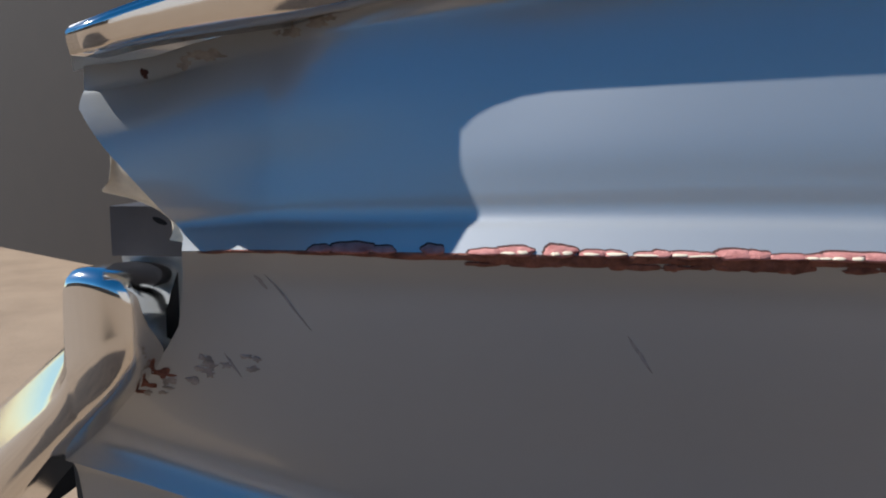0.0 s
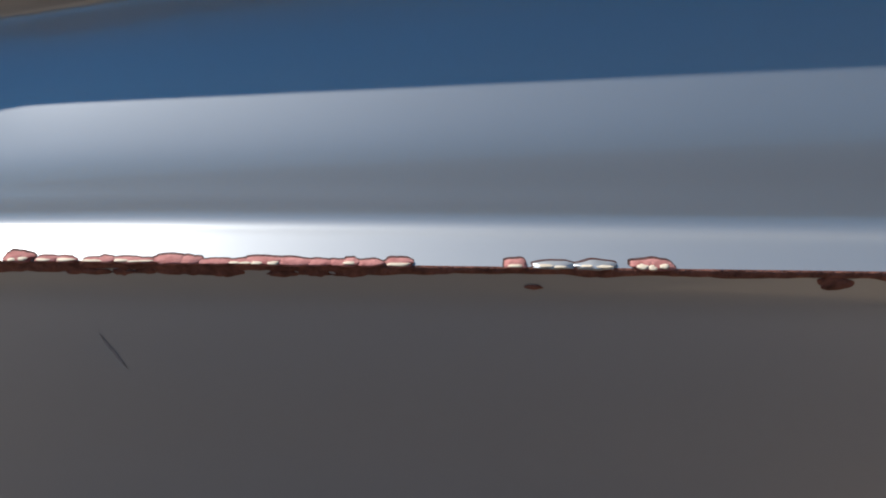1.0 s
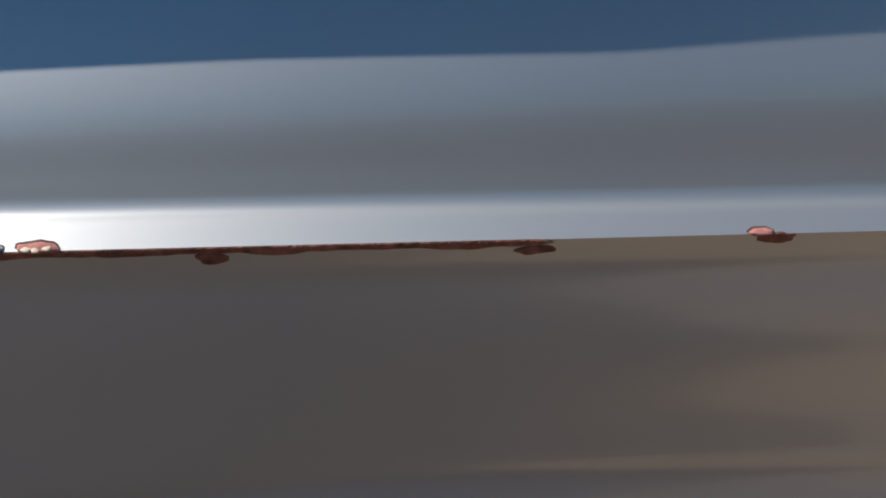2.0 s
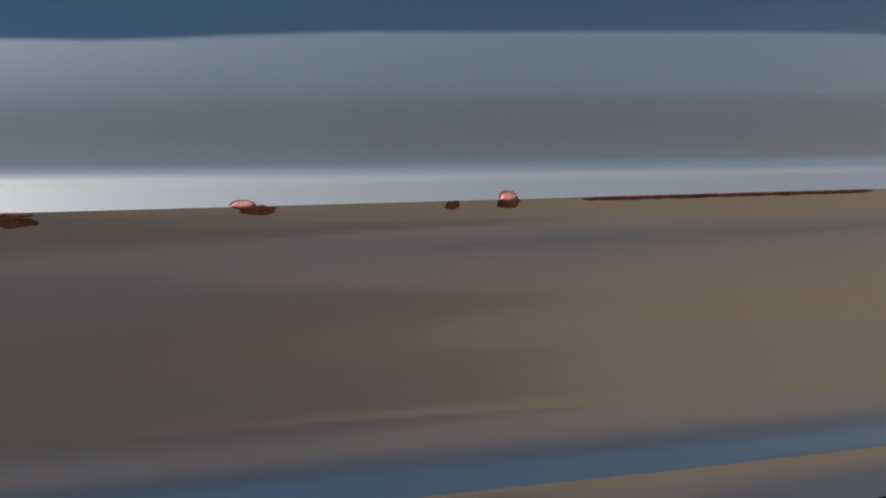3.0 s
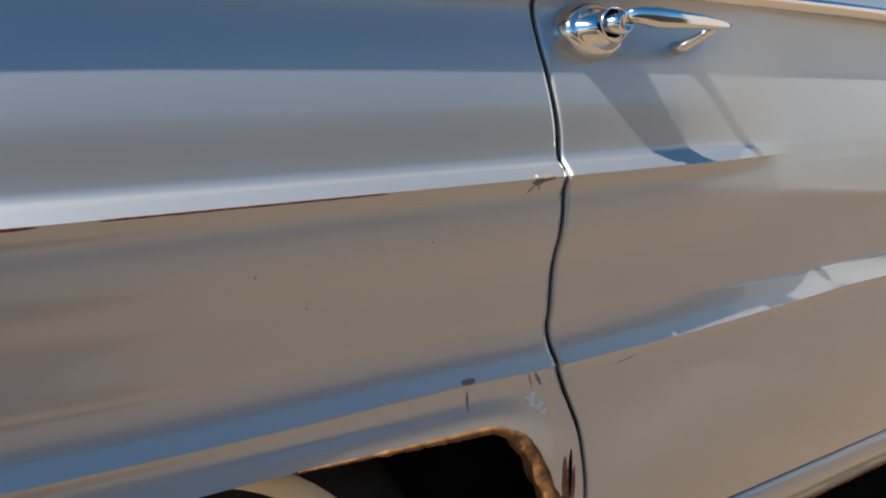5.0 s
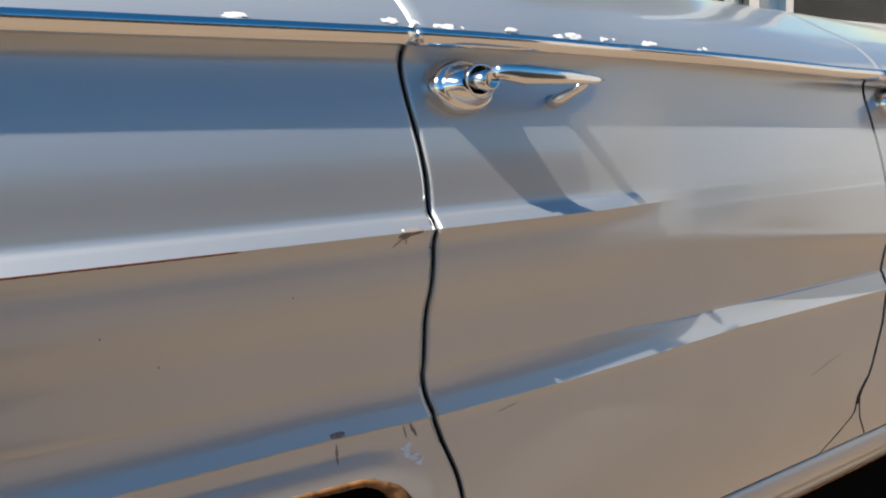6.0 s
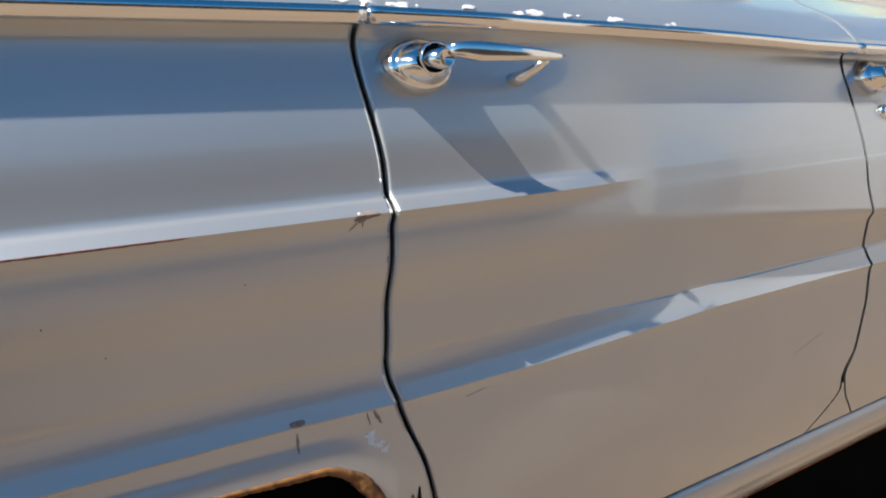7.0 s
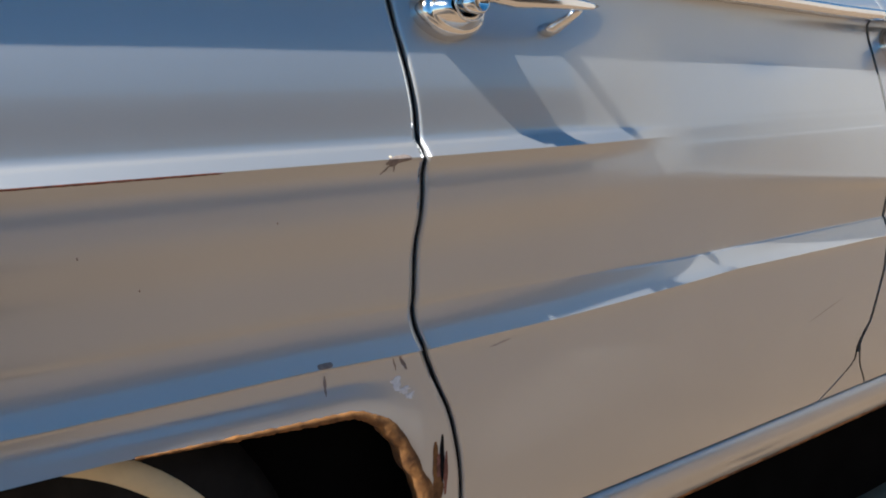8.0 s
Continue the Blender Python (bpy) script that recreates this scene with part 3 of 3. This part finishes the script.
# ================= door handles =================
def tube(name, pts, radii, mat, parent, label="", n=20, box=1.0):
    """A round bar through pts; radii: (across, up) for each point."""
    verts = []
    for i, p in enumerate(pts):
        p = Vector(p)
        t = (Vector(pts[min(i + 1, len(pts) - 1)]) - Vector(pts[max(i - 1, 0)])).normalized()
        side = t.cross(Vector((0, 0, 1))).normalized()
        up = side.cross(t).normalized()
        a, b = radii[i]
        for k in range(n):
            an = 2 * math.pi * k / n
            ca, sa = math.cos(an), math.sin(an)
            verts.append(p + side * (a * math.copysign(abs(ca) ** box, ca)) + up * (b * math.copysign(abs(sa) ** box, sa)))
    faces = grid_faces(len(pts), n, closed_v=True) + [tuple(range(n)), tuple(range(len(verts) - n, len(verts)))]
    return mesh(name, verts, faces, mat, parent, label)


def door_handle(x0, parent):
    """A chrome pull handle with its push button in a domed escutcheon; x0: the dome's rear end."""
    cx, cz = x0 + 0.032, 0.896 + (belt(x0) - belt(0.0)) * 0.9
    y0 = side_y(cx, cz)
    # egg-shaped escutcheon, rising to the ring that holds the button
    verts, nu, nv = [], 48, 18
    for i in range(nu):
        a = 2 * math.pi * i / nu
        ca, sa = math.cos(a), math.sin(a)
        for j in range(nv):
            r = 0.37 + 0.63 * j / (nv - 1)
            q = (r - 0.37) / 0.63
            lift = 1 - q ** 1.35 if q < 0.55 else (1 - 0.55 ** 1.35) * math.cos((q - 0.55) / 0.45 * math.pi / 2) ** 0.75
            px, pz = cx - 0.002 + 0.043 * r * ca - 0.004 * ca * ca * (ca < 0), cz - 0.002 + 0.031 * r * sa
            verts.append((px - 0.004 * lift, side_y(px, pz) + 0.0012 - 0.041 * lift, pz + 0.0015 * lift))
    mesh("handle_base", verts, grid_faces(nu, nv, closed_u=True), CHROME, parent, "domed chrome handle base")
    ax = Vector((0.10, -0.99, 0.02)).normalized()
    c = Vector((cx - 0.003, y0 - 0.0400, cz + 0.0015))
    e1 = ax.cross(Vector((0, 0, 1))).normalized()
    e2 = ax.cross(e1)

    def ring(name, prof, mat, label, at=c, way=ax):
        v = []
        for i in range(36):
            a = 2 * math.pi * i / 36
            v += [at + way * h + (e1 * 1.18 * math.cos(a) + e2 * math.sin(a)) * r for r, h in prof]
        return mesh(name, v, grid_faces(36, len(prof), closed_u=True), mat, parent, label)

    ring("button_socket", [(0.0150, -0.012), (0.0170, -0.003), (0.0176, 0.0010), (0.0172, 0.0026), (0.0162, 0.0030), (0.0154, 0.0020), (0.0150, -0.004)], CHROME, "chrome ring round the button")
    ring("socket_gap", [(0.0152, -0.003), (0.0, -0.004)], BLACK, "dark gap round the button")
    lean = Vector((0.42, -0.90, 0.02)).normalized()
    ring("push_button", [(0.0108, -0.008), (0.0108, 0.006), (0.0104, 0.0105), (0.0092, 0.0135), (0.0080, 0.0140), (0.0070, 0.0118), (0.0, 0.0112)], CHROME, "chrome push button", c, lean)
    # grip and its forward foot
    y1 = side_y(x0 + 0.17, 0.9)
    gz = cz - 0.009
    g = [(x0 + 0.038, y0 - 0.044, gz + 0.0190), (x0 + 0.050, y0 - 0.053, gz + 0.0185), (x0 + 0.070, y0 - 0.060, gz + 0.0160), (x0 + 0.10, y0 - 0.062, gz + 0.0150), (x0 + 0.135, y0 - 0.061, gz + 0.0140), (x0 + 0.162, y0 - 0.058, gz + 0.0128), (x0 + 0.182, y0 - 0.055, gz + 0.0120), (x0 + 0.196, y0 - 0.052, gz + 0.0125)]
    rr = [(0.0050, 0.0050), (0.0065, 0.0078), (0.0065, 0.0102), (0.0060, 0.0088), (0.0055, 0.0072), (0.0048, 0.0056), (0.0042, 0.0038), (0.0015, 0.0012)]
    tube("handle_grip", g, rr, CHROME, parent, "tapered chrome pull", box=0.6)
    f = [(x0 + 0.176, y1 - 0.046, gz + 0.010), (x0 + 0.174, y1 - 0.034, gz + 0.003), (x0 + 0.168, y1 - 0.017, gz - 0.006), (x0 + 0.160, y1 + 0.003, gz - 0.011)]
    tube("handle_foot", f, [(0.006, 0.004), (0.007, 0.005), (0.010, 0.007), (0.015, 0.009)], CHROME, parent, "chrome handle foot")


door_handle(0.025, rear_door)
door_handle(0.985, front_door)
lock_y = side_y(1.022, 0.812)
lathe_lock = []
for i in range(20):
    a = 2 * math.pi * i / 20
    lathe_lock += [(1.022 + r * math.cos(a), lock_y - h, 0.812 + r * math.sin(a)) for r, h in ((0.013, -0.003), (0.013, 0.004), (0.010, 0.008), (0.004, 0.008), (0.0, 0.006))]
mesh("lock_cylinder", lathe_lock, grid_faces(20, 5, closed_u=True), CHROME, front_door, "chrome door lock")


# ================= rust, blisters and wear on the panels =================
rng = random.Random(4)


def blob(name, x, z, w, h, mat, parent, raised=0.0008, rough=0.25, label="", seed=0, base=0.0002):
    """A raised patch of uneven outline lying on the side; w, h: its half sizes."""
    nu, nv, verts = 30, 5, []
    for i in range(nu):
        a = 2 * math.pi * i / nu
        k = 1 + rough * noise.noise(Vector((math.cos(a) * 1.7, math.sin(a) * 1.7, seed * 3.7 + x * 40)))
        for j in range(nv):
            r = j / (nv - 1)
            px, pz = x + w * k * r * math.cos(a), z + h * k * r * math.sin(a)
            verts.append((px, side_y(px, pz) - base - raised * (1 - r * r) ** 0.5, pz))
    ob = mesh(name, verts, grid_faces(nu, nv, closed_u=True), mat, parent, label)
    return ob


def strip(name, x0, x1, low, high, mat, parent, raised=0.0006, step=0.0035, label=""):
    """A ragged band along the side between z = low(x) and z = high(x)."""
    n = max(3, int((x1 - x0) / step))
    verts = []
    for i in range(n + 1):
        x = x0 + (x1 - x0) * i / n
        a, b = low(x), high(x)
        end = min(1, i / 2, (n - i) / 2)
        mid = (a + b) / 2
        a, b = mid + (a - mid) * end, mid + (b - mid) * end
        for k, r in enumerate((0, 0.25, 0.6, 0.9, 1)):
            z = b + (a - b) * r
            verts.append((x, side_y(x, z) - (0.0001 if k in (0, 4) else raised), z))
    return mesh(name, verts, grid_faces(n + 1, 5), mat, parent, label)


def streak(name, x0, z0, x1, z1, w, mat, parent, label=""):
    n = 10
    verts = []
    d = Vector((x1 - x0, z1 - z0)).normalized()
    for i in range(n + 1):
        t = i / n
        ww = w * (0.25 + 0.75 * math.sin(math.pi * t)) * (1 + 0.4 * noise.noise(Vector((t * 6, x0 * 50, 0))))
        wob = 0.0006 * noise.noise(Vector((t * 4, x0 * 31, 5)))
        for q in (-1, 0, 1):
            px, pz = x0 + (x1 - x0) * t - d.y * (ww * q + wob), z0 + (z1 - z0) * t + d.x * (ww * q + wob)
            verts.append((px, side_y(px, pz) - 0.0002 - (0.0002 if q == 0 else 0), pz))
    return mesh(name, verts, grid_faces(n + 1, 3), mat, parent, label)


GRIME = material("dark_scuff", (0.20, 0.165, 0.15), 0.85, vary=0.4, scale=200)


PALE = material("chalky_worn_paint", (0.66, 0.66, 0.66), 0.8, vary=0.2, scale=150)
SMUDGE = material("brown_smudge", (0.275, 0.245, 0.225), 0.5, vary=0.4, scale=200)
STAINED = material("rust_stained_paint", (0.30, 0.275, 0.25), 0.5, vary=0.4, scale=180)
RIM = material("dark_rust_rim", (0.055, 0.022, 0.020), 0.9, vary=0.3, scale=160)
SCUFF = material("faint_scuff", (0.29, 0.275, 0.265), 0.7, vary=0.3, scale=200)


def fray(x, f, s):
    return noise.noise(Vector((x * f, s, 0.3)))


# long rusted lip under the crease
strip("rust_band", -1.655, -0.997, lambda x: 0.7470 - 0.0012 * abs(fray(x, 90, 1)) - 0.0032 * max(0, fray(x, 34, 2) + 0.15) + 0.0018 * smooth01(-1.54, -1.62, x), lambda x: 0.7502, RUST, quarter, 0.0009, label="rusted lip under the crease")
strip("rust_band", -0.703, -0.484, lambda x: 0.7478 - 0.0012 * abs(fray(x, 120, 3)), lambda x: 0.7502, RUST, quarter, 0.0006)
strip("rust_band", -0.447, -0.208, lambda x: 0.7484 - 0.0008 * abs(fray(x, 120, 4)), lambda x: 0.7502, RUST, quarter, 0.0006)

# bubbled paint along the crease: (x, half width, height, bare filler showing)
BUBBLES = [(-1.601, 0.006, 0.003, 0), (-1.588, 0.010, 0.0045, 0), (-1.574, 0.006, 0.0030, 0), (-1.553, 0.005, 0.0045, 0), (-1.530, 0.009, 0.0028, 0), (-1.518, 0.008, 0.0040, 1), (-1.500, 0.0075, 0.0050, 1), (-1.487, 0.006, 0.0030, 1), (-1.478, 0.005, 0.0028, 1)]
x = -1.470
while x < -1.345:
    w = rng.uniform(0.0035, 0.0085)
    BUBBLES.append((x + w, w * 1.15, rng.uniform(0.0022, 0.0044), rng.random() < 0.55))
    x += w * rng.uniform(1.35, 1.8)
BUBBLES += [(-1.332, 0.006, 0.0040, 1), (-1.283, 0.0055, 0.0042, 1), (-1.267, 0.0090, 0.0035, 2), (-1.250, 0.0090, 0.0038, 2), (-1.227, 0.0100, 0.0050, 1), (-0.898, 0.006, 0.0035, 0), (-0.749, 0.006, 0.0045, 0)]
for i, (bx, bw, bh, bare) in enumerate(BUBBLES):
    blob("blister_rim", bx - 0.0004, 0.7500 + bh * 0.36, bw * 1.02, bh * 0.62, RIM, quarter, 0.0008, 0.30, seed=i)
    blob("paint_blister", bx, 0.7499 + bh * 0.30, bw * 0.96, bh * 0.54, PAINT if bare == 2 else BLISTER, quarter, 0.0024, 0.30, seed=i, base=0.0006)
    if bare:
        n = max(1, int(bw / 0.0032))
        for q in range(n):
            cxx = bx + bw * 1.3 * ((q + 0.5) / n - 0.5) + rng.uniform(-0.0006, 0.0006)
            blob("bare_patch", cxx, 0.7506 + bh * rng.uniform(0.02, 0.16), bw / n * rng.uniform(0.55, 0.85), bh * rng.uniform(0.14, 0.24), CHIP, quarter, 0.0010, 0.35, seed=i + 50 + q, base=0.0026)
for i in range(26):
    bx = rng.uniform(-1.535, -1.345)
    blob("paint_blister", bx, 0.7462 - rng.uniform(0, 0.0012), rng.uniform(0.003, 0.008), rng.uniform(0.0010, 0.0020), RUST, quarter, 0.0009, 0.4, seed=i + 90)
for bx, bz, bw, bh in ((-1.275, 0.7405, 0.004, 0.0012), (-1.153, 0.7445, 0.007, 0.003), (-1.005, 0.7445, 0.010, 0.0022), (-0.890, 0.7480, 0.010, 0.0028), (-0.783, 0.7475, 0.004, 0.0030), (-0.749, 0.7478, 0.0075, 0.0034)):
    blob("rust_spot", bx, bz, bw, bh, RUST, quarter, 0.0008, 0.35, seed=bx)
blob("rust_spot", -0.749, 0.7522, 0.0052, 0.0026, RUST, quarter, 0.001, 0.3, seed=1)

# chipped corner at the crease beside the door seam
blob("bare_patch", -0.042, 0.7520, 0.0020, 0.0014, CHIP, quarter, 0.0009, 0.35, seed=2)
blob("rust_spot", -0.030, 0.7500, 0.013, 0.0035, GRIME, quarter, 0.0006, 0.5, seed=3)
blob("rust_spot", -0.040, 0.7475, 0.006, 0.0045, GRIME, quarter, 0.0006, 0.5, seed=5)
streak("scratch", -0.040, 0.746, -0.052, 0.735, 0.0009, GRIME, quarter)
streak("scratch", -0.038, 0.746, -0.036, 0.737, 0.0008, GRIME, quarter)
# glints painted as pale specks on the corner over the wheel opening
for bx, bz, bw, bh in ((-0.033, 0.516, 0.006, 0.0050), (-0.022, 0.508, 0.009, 0.0040), (-0.016, 0.500, 0.006, 0.0030)):
    blob("bare_patch", bx, bz, bw, bh, PALE, quarter, 0.0003, 1.2, seed=bx * 9)
# spots above the wheel opening
blob("rust_spot", -0.114, 0.5535, 0.0085, 0.0032, GRIME, quarter, 0.0006, 0.4, seed=6)
streak("scratch", -0.1140, 0.543, -0.1150, 0.522, 0.0016, GRIME, quarter)
streak("scratch", -0.036, 0.545, -0.032, 0.530, 0.0009, GRIME, quarter)
streak("scratch", -0.028, 0.545, -0.019, 0.529, 0.0022, GRIME, quarter)
for bx, bz in ((-0.282, 0.655), (-0.33, 0.69), (-0.16, 0.70)):
    blob("rust_spot", bx, bz, 0.0008, 0.0012, GRIME, quarter, 0.0003, 0.3, seed=bx)
# scuffs and grime near the tail
streak("scratch", -1.4710, 0.7145, -1.4600, 0.6975, 0.0008, SCUFF, quarter)
streak("scratch", -1.629, 0.738, -1.610, 0.712, 0.0006, SCUFF, quarter)
streak("scratch", -1.634, 0.738, -1.629, 0.731, 0.0010, SCUFF, quarter)
streak("scratch", -1.652, 0.700, -1.645, 0.688, 0.0007, SCUFF, quarter)
for i in range(16):
    t = rng.random()
    bx = -1.700 + 0.060 * t + rng.gauss(0, 0.004)
    bz = 0.676 + 0.024 * t + rng.gauss(0, 0.004)
    if bx > lerp_table(bz, TAIL) + 0.006:
        blob("grime_spot", bx, bz, rng.uniform(0.0010, 0.0034), rng.uniform(0.0008, 0.0018), SMUDGE, quarter, 0.0002, 0.9, seed=i)
for bx, bz, bw, bh in ((-1.6615, 0.696, 0.0040, 0.0030), (-1.642, 0.6985, 0.0026, 0.0014), (-1.684, 0.688, 0.0060, 0.0022), (-1.694, 0.682, 0.0055, 0.0020), (-1.700, 0.678, 0.0045, 0.0016)):
    blob("rust_spot", bx, bz, bw, bh, RUST if bx < -1.68 else SMUDGE, quarter, 0.0003, 0.9, seed=bx * 7)
# brown stain and a fleck under the end of the moulding
for i in range(12):
    bx = -1.672 + 0.07 * rng.random()
    blob("rust_spot", bx, belt(bx) - 0.001 - 0.003 * rng.random(), rng.uniform(0.002, 0.005), rng.uniform(0.0010, 0.0026), STAINED, quarter, 0.0002, 0.9, seed=i + 31)
blob("grime_spot", -1.683, 0.8265, 0.0016, 0.0024, RIM, quarter, 0.0003, 1.0, seed=77)
# marks on the rear door
streak("scratch", 0.090, 0.531, 0.120, 0.536, 0.0009, SCUFF, rear_door)
streak("scratch", 0.729, 0.445, 0.815, 0.467, 0.0006, GRIME, rear_door)


# rusted lip round the wheel opening
def arch_lip(name, x0, x1, mat, r, parent, label="", dx=0.0):
    pts, n = [], 90
    for i in range(n):
        t = i / (n - 1)
        px = x0 + (x1 - x0) * t
        pts.append((px, lerp_table(px, BOTTOM)))
    verts = []
    for i, (px, pz) in enumerate(pts):
        a, b = pts[max(i - 1, 0)], pts[min(i + 1, n - 1)]
        t = Vector((b[0] - a[0], b[1] - a[1])).normalized()
        nrm = Vector((t.y, -t.x))
        y = side_at(px)[-1][0]
        k = r * (1 + 0.5 * fray(i * 0.11, 3.0, 7) + 0.4 * fray(i * 0.5, 3.0, 11)) * (0.35 + 0.65 * smooth01(-0.30, -0.10, px) + 0.75 * smooth01(-0.085, -0.035, px))
        for q, yy in ((-0.6, -0.0012), (0.0, -0.0020), (0.7, -0.0010), (1.0, 0.004), (0.9, 0.022), (-0.5, 0.020)):
            verts.append((px - nrm.x * k * q * -1, y + yy, pz + nrm.y * k * q))
    return mesh(name, verts, grid_faces(n, 6, closed_v=True), mat, parent, label)


arch_lip("arch_lip", -0.30, 0.004, ORANGE_RUST, 0.0055, quarter, "orange rusted lip of the wheel opening")
for k, (ax, az, tx, tz, ww, mt) in enumerate(((0.010, 0.385, 0.013, 0.440, 0.0050, ORANGE_RUST), (0.018, 0.380, 0.023, 0.446, 0.0042, BLACK), (0.013, 0.375, 0.016, 0.425, 0.0060, RUST), (0.024, 0.375, 0.028, 0.425, 0.0035, RUST))):
    streak("rust_shard", ax, az, tx, tz, ww, mt, quarter, "torn rusted corner beside the wheel opening")
blob("rust_spot", 0.013, 0.380, 0.010, 0.020, ORANGE_RUST, quarter, 0.0008, 0.5, seed=34)

# rust along the sill's lower edge
sv = []
for i in range(160):
    px = 0.05 + 1.6 * i / 159
    k = 0.0035 * (1 + 0.8 * fray(px, 22, 9)) + 0.006 * max(0, fray(px, 6, 4))
    sv += [(px, 0.0692, 0.2145 + k), (px, 0.0755, 0.2085), (px, 0.082, 0.2055), (px, 0.092, 0.2055)]
mesh("sill_rust", sv, grid_faces(160, 4), ORANGE_RUST, sill, "rusted lower edge")

# pale specks along the shoulder above the belt moulding
SHOULDERS = {o.name: o for o in car.children}
flecks = []
for c, n in ((0.035, 4), (0.12, 3), (0.215, 5), (0.30, 2), (0.37, 3), (0.47, 2), (-0.18, 2), (-0.02, 2), (-0.40, 5)):
    flecks += [(c + rng.gauss(0, 0.012), rng.uniform(0.002, 0.0105)) for _ in range(n)]
for i, (bx, w) in enumerate(flecks):
    lift = rng.uniform(0.0, 0.35)
    f = min(side_at(bx)[0][0] - 0.002, float(np.interp(bx, EDGE_X, EDGE_Y)) + 0.004)
    b = belt(bx) + 0.015
    verts = []
    for k in range(14):
        a = 2 * math.pi * k / 14
        q = 1 + 0.9 * noise.noise(Vector((math.cos(a) * 1.8, math.sin(a) * 1.8, bx * 30)))
        for r in (0, 0.6, 1):
            u, v = w * q * r * math.cos(a), 0.12 + lift + (0.08 + w * 18) * q * r * math.sin(a)
            verts.append((bx + u, f + 0.008 + 0.008 * v - 0.0004 * (1 - r * r), b + 0.003 + 0.011 * v + 0.0006 * (1 - r)))
    mesh("bare_patch", verts, grid_faces(14, 3, closed_u=True), PALE, SHOULDERS["rear_door_shoulder" if bx > 0.012 else "quarter_shoulder"], "bright pale specks")
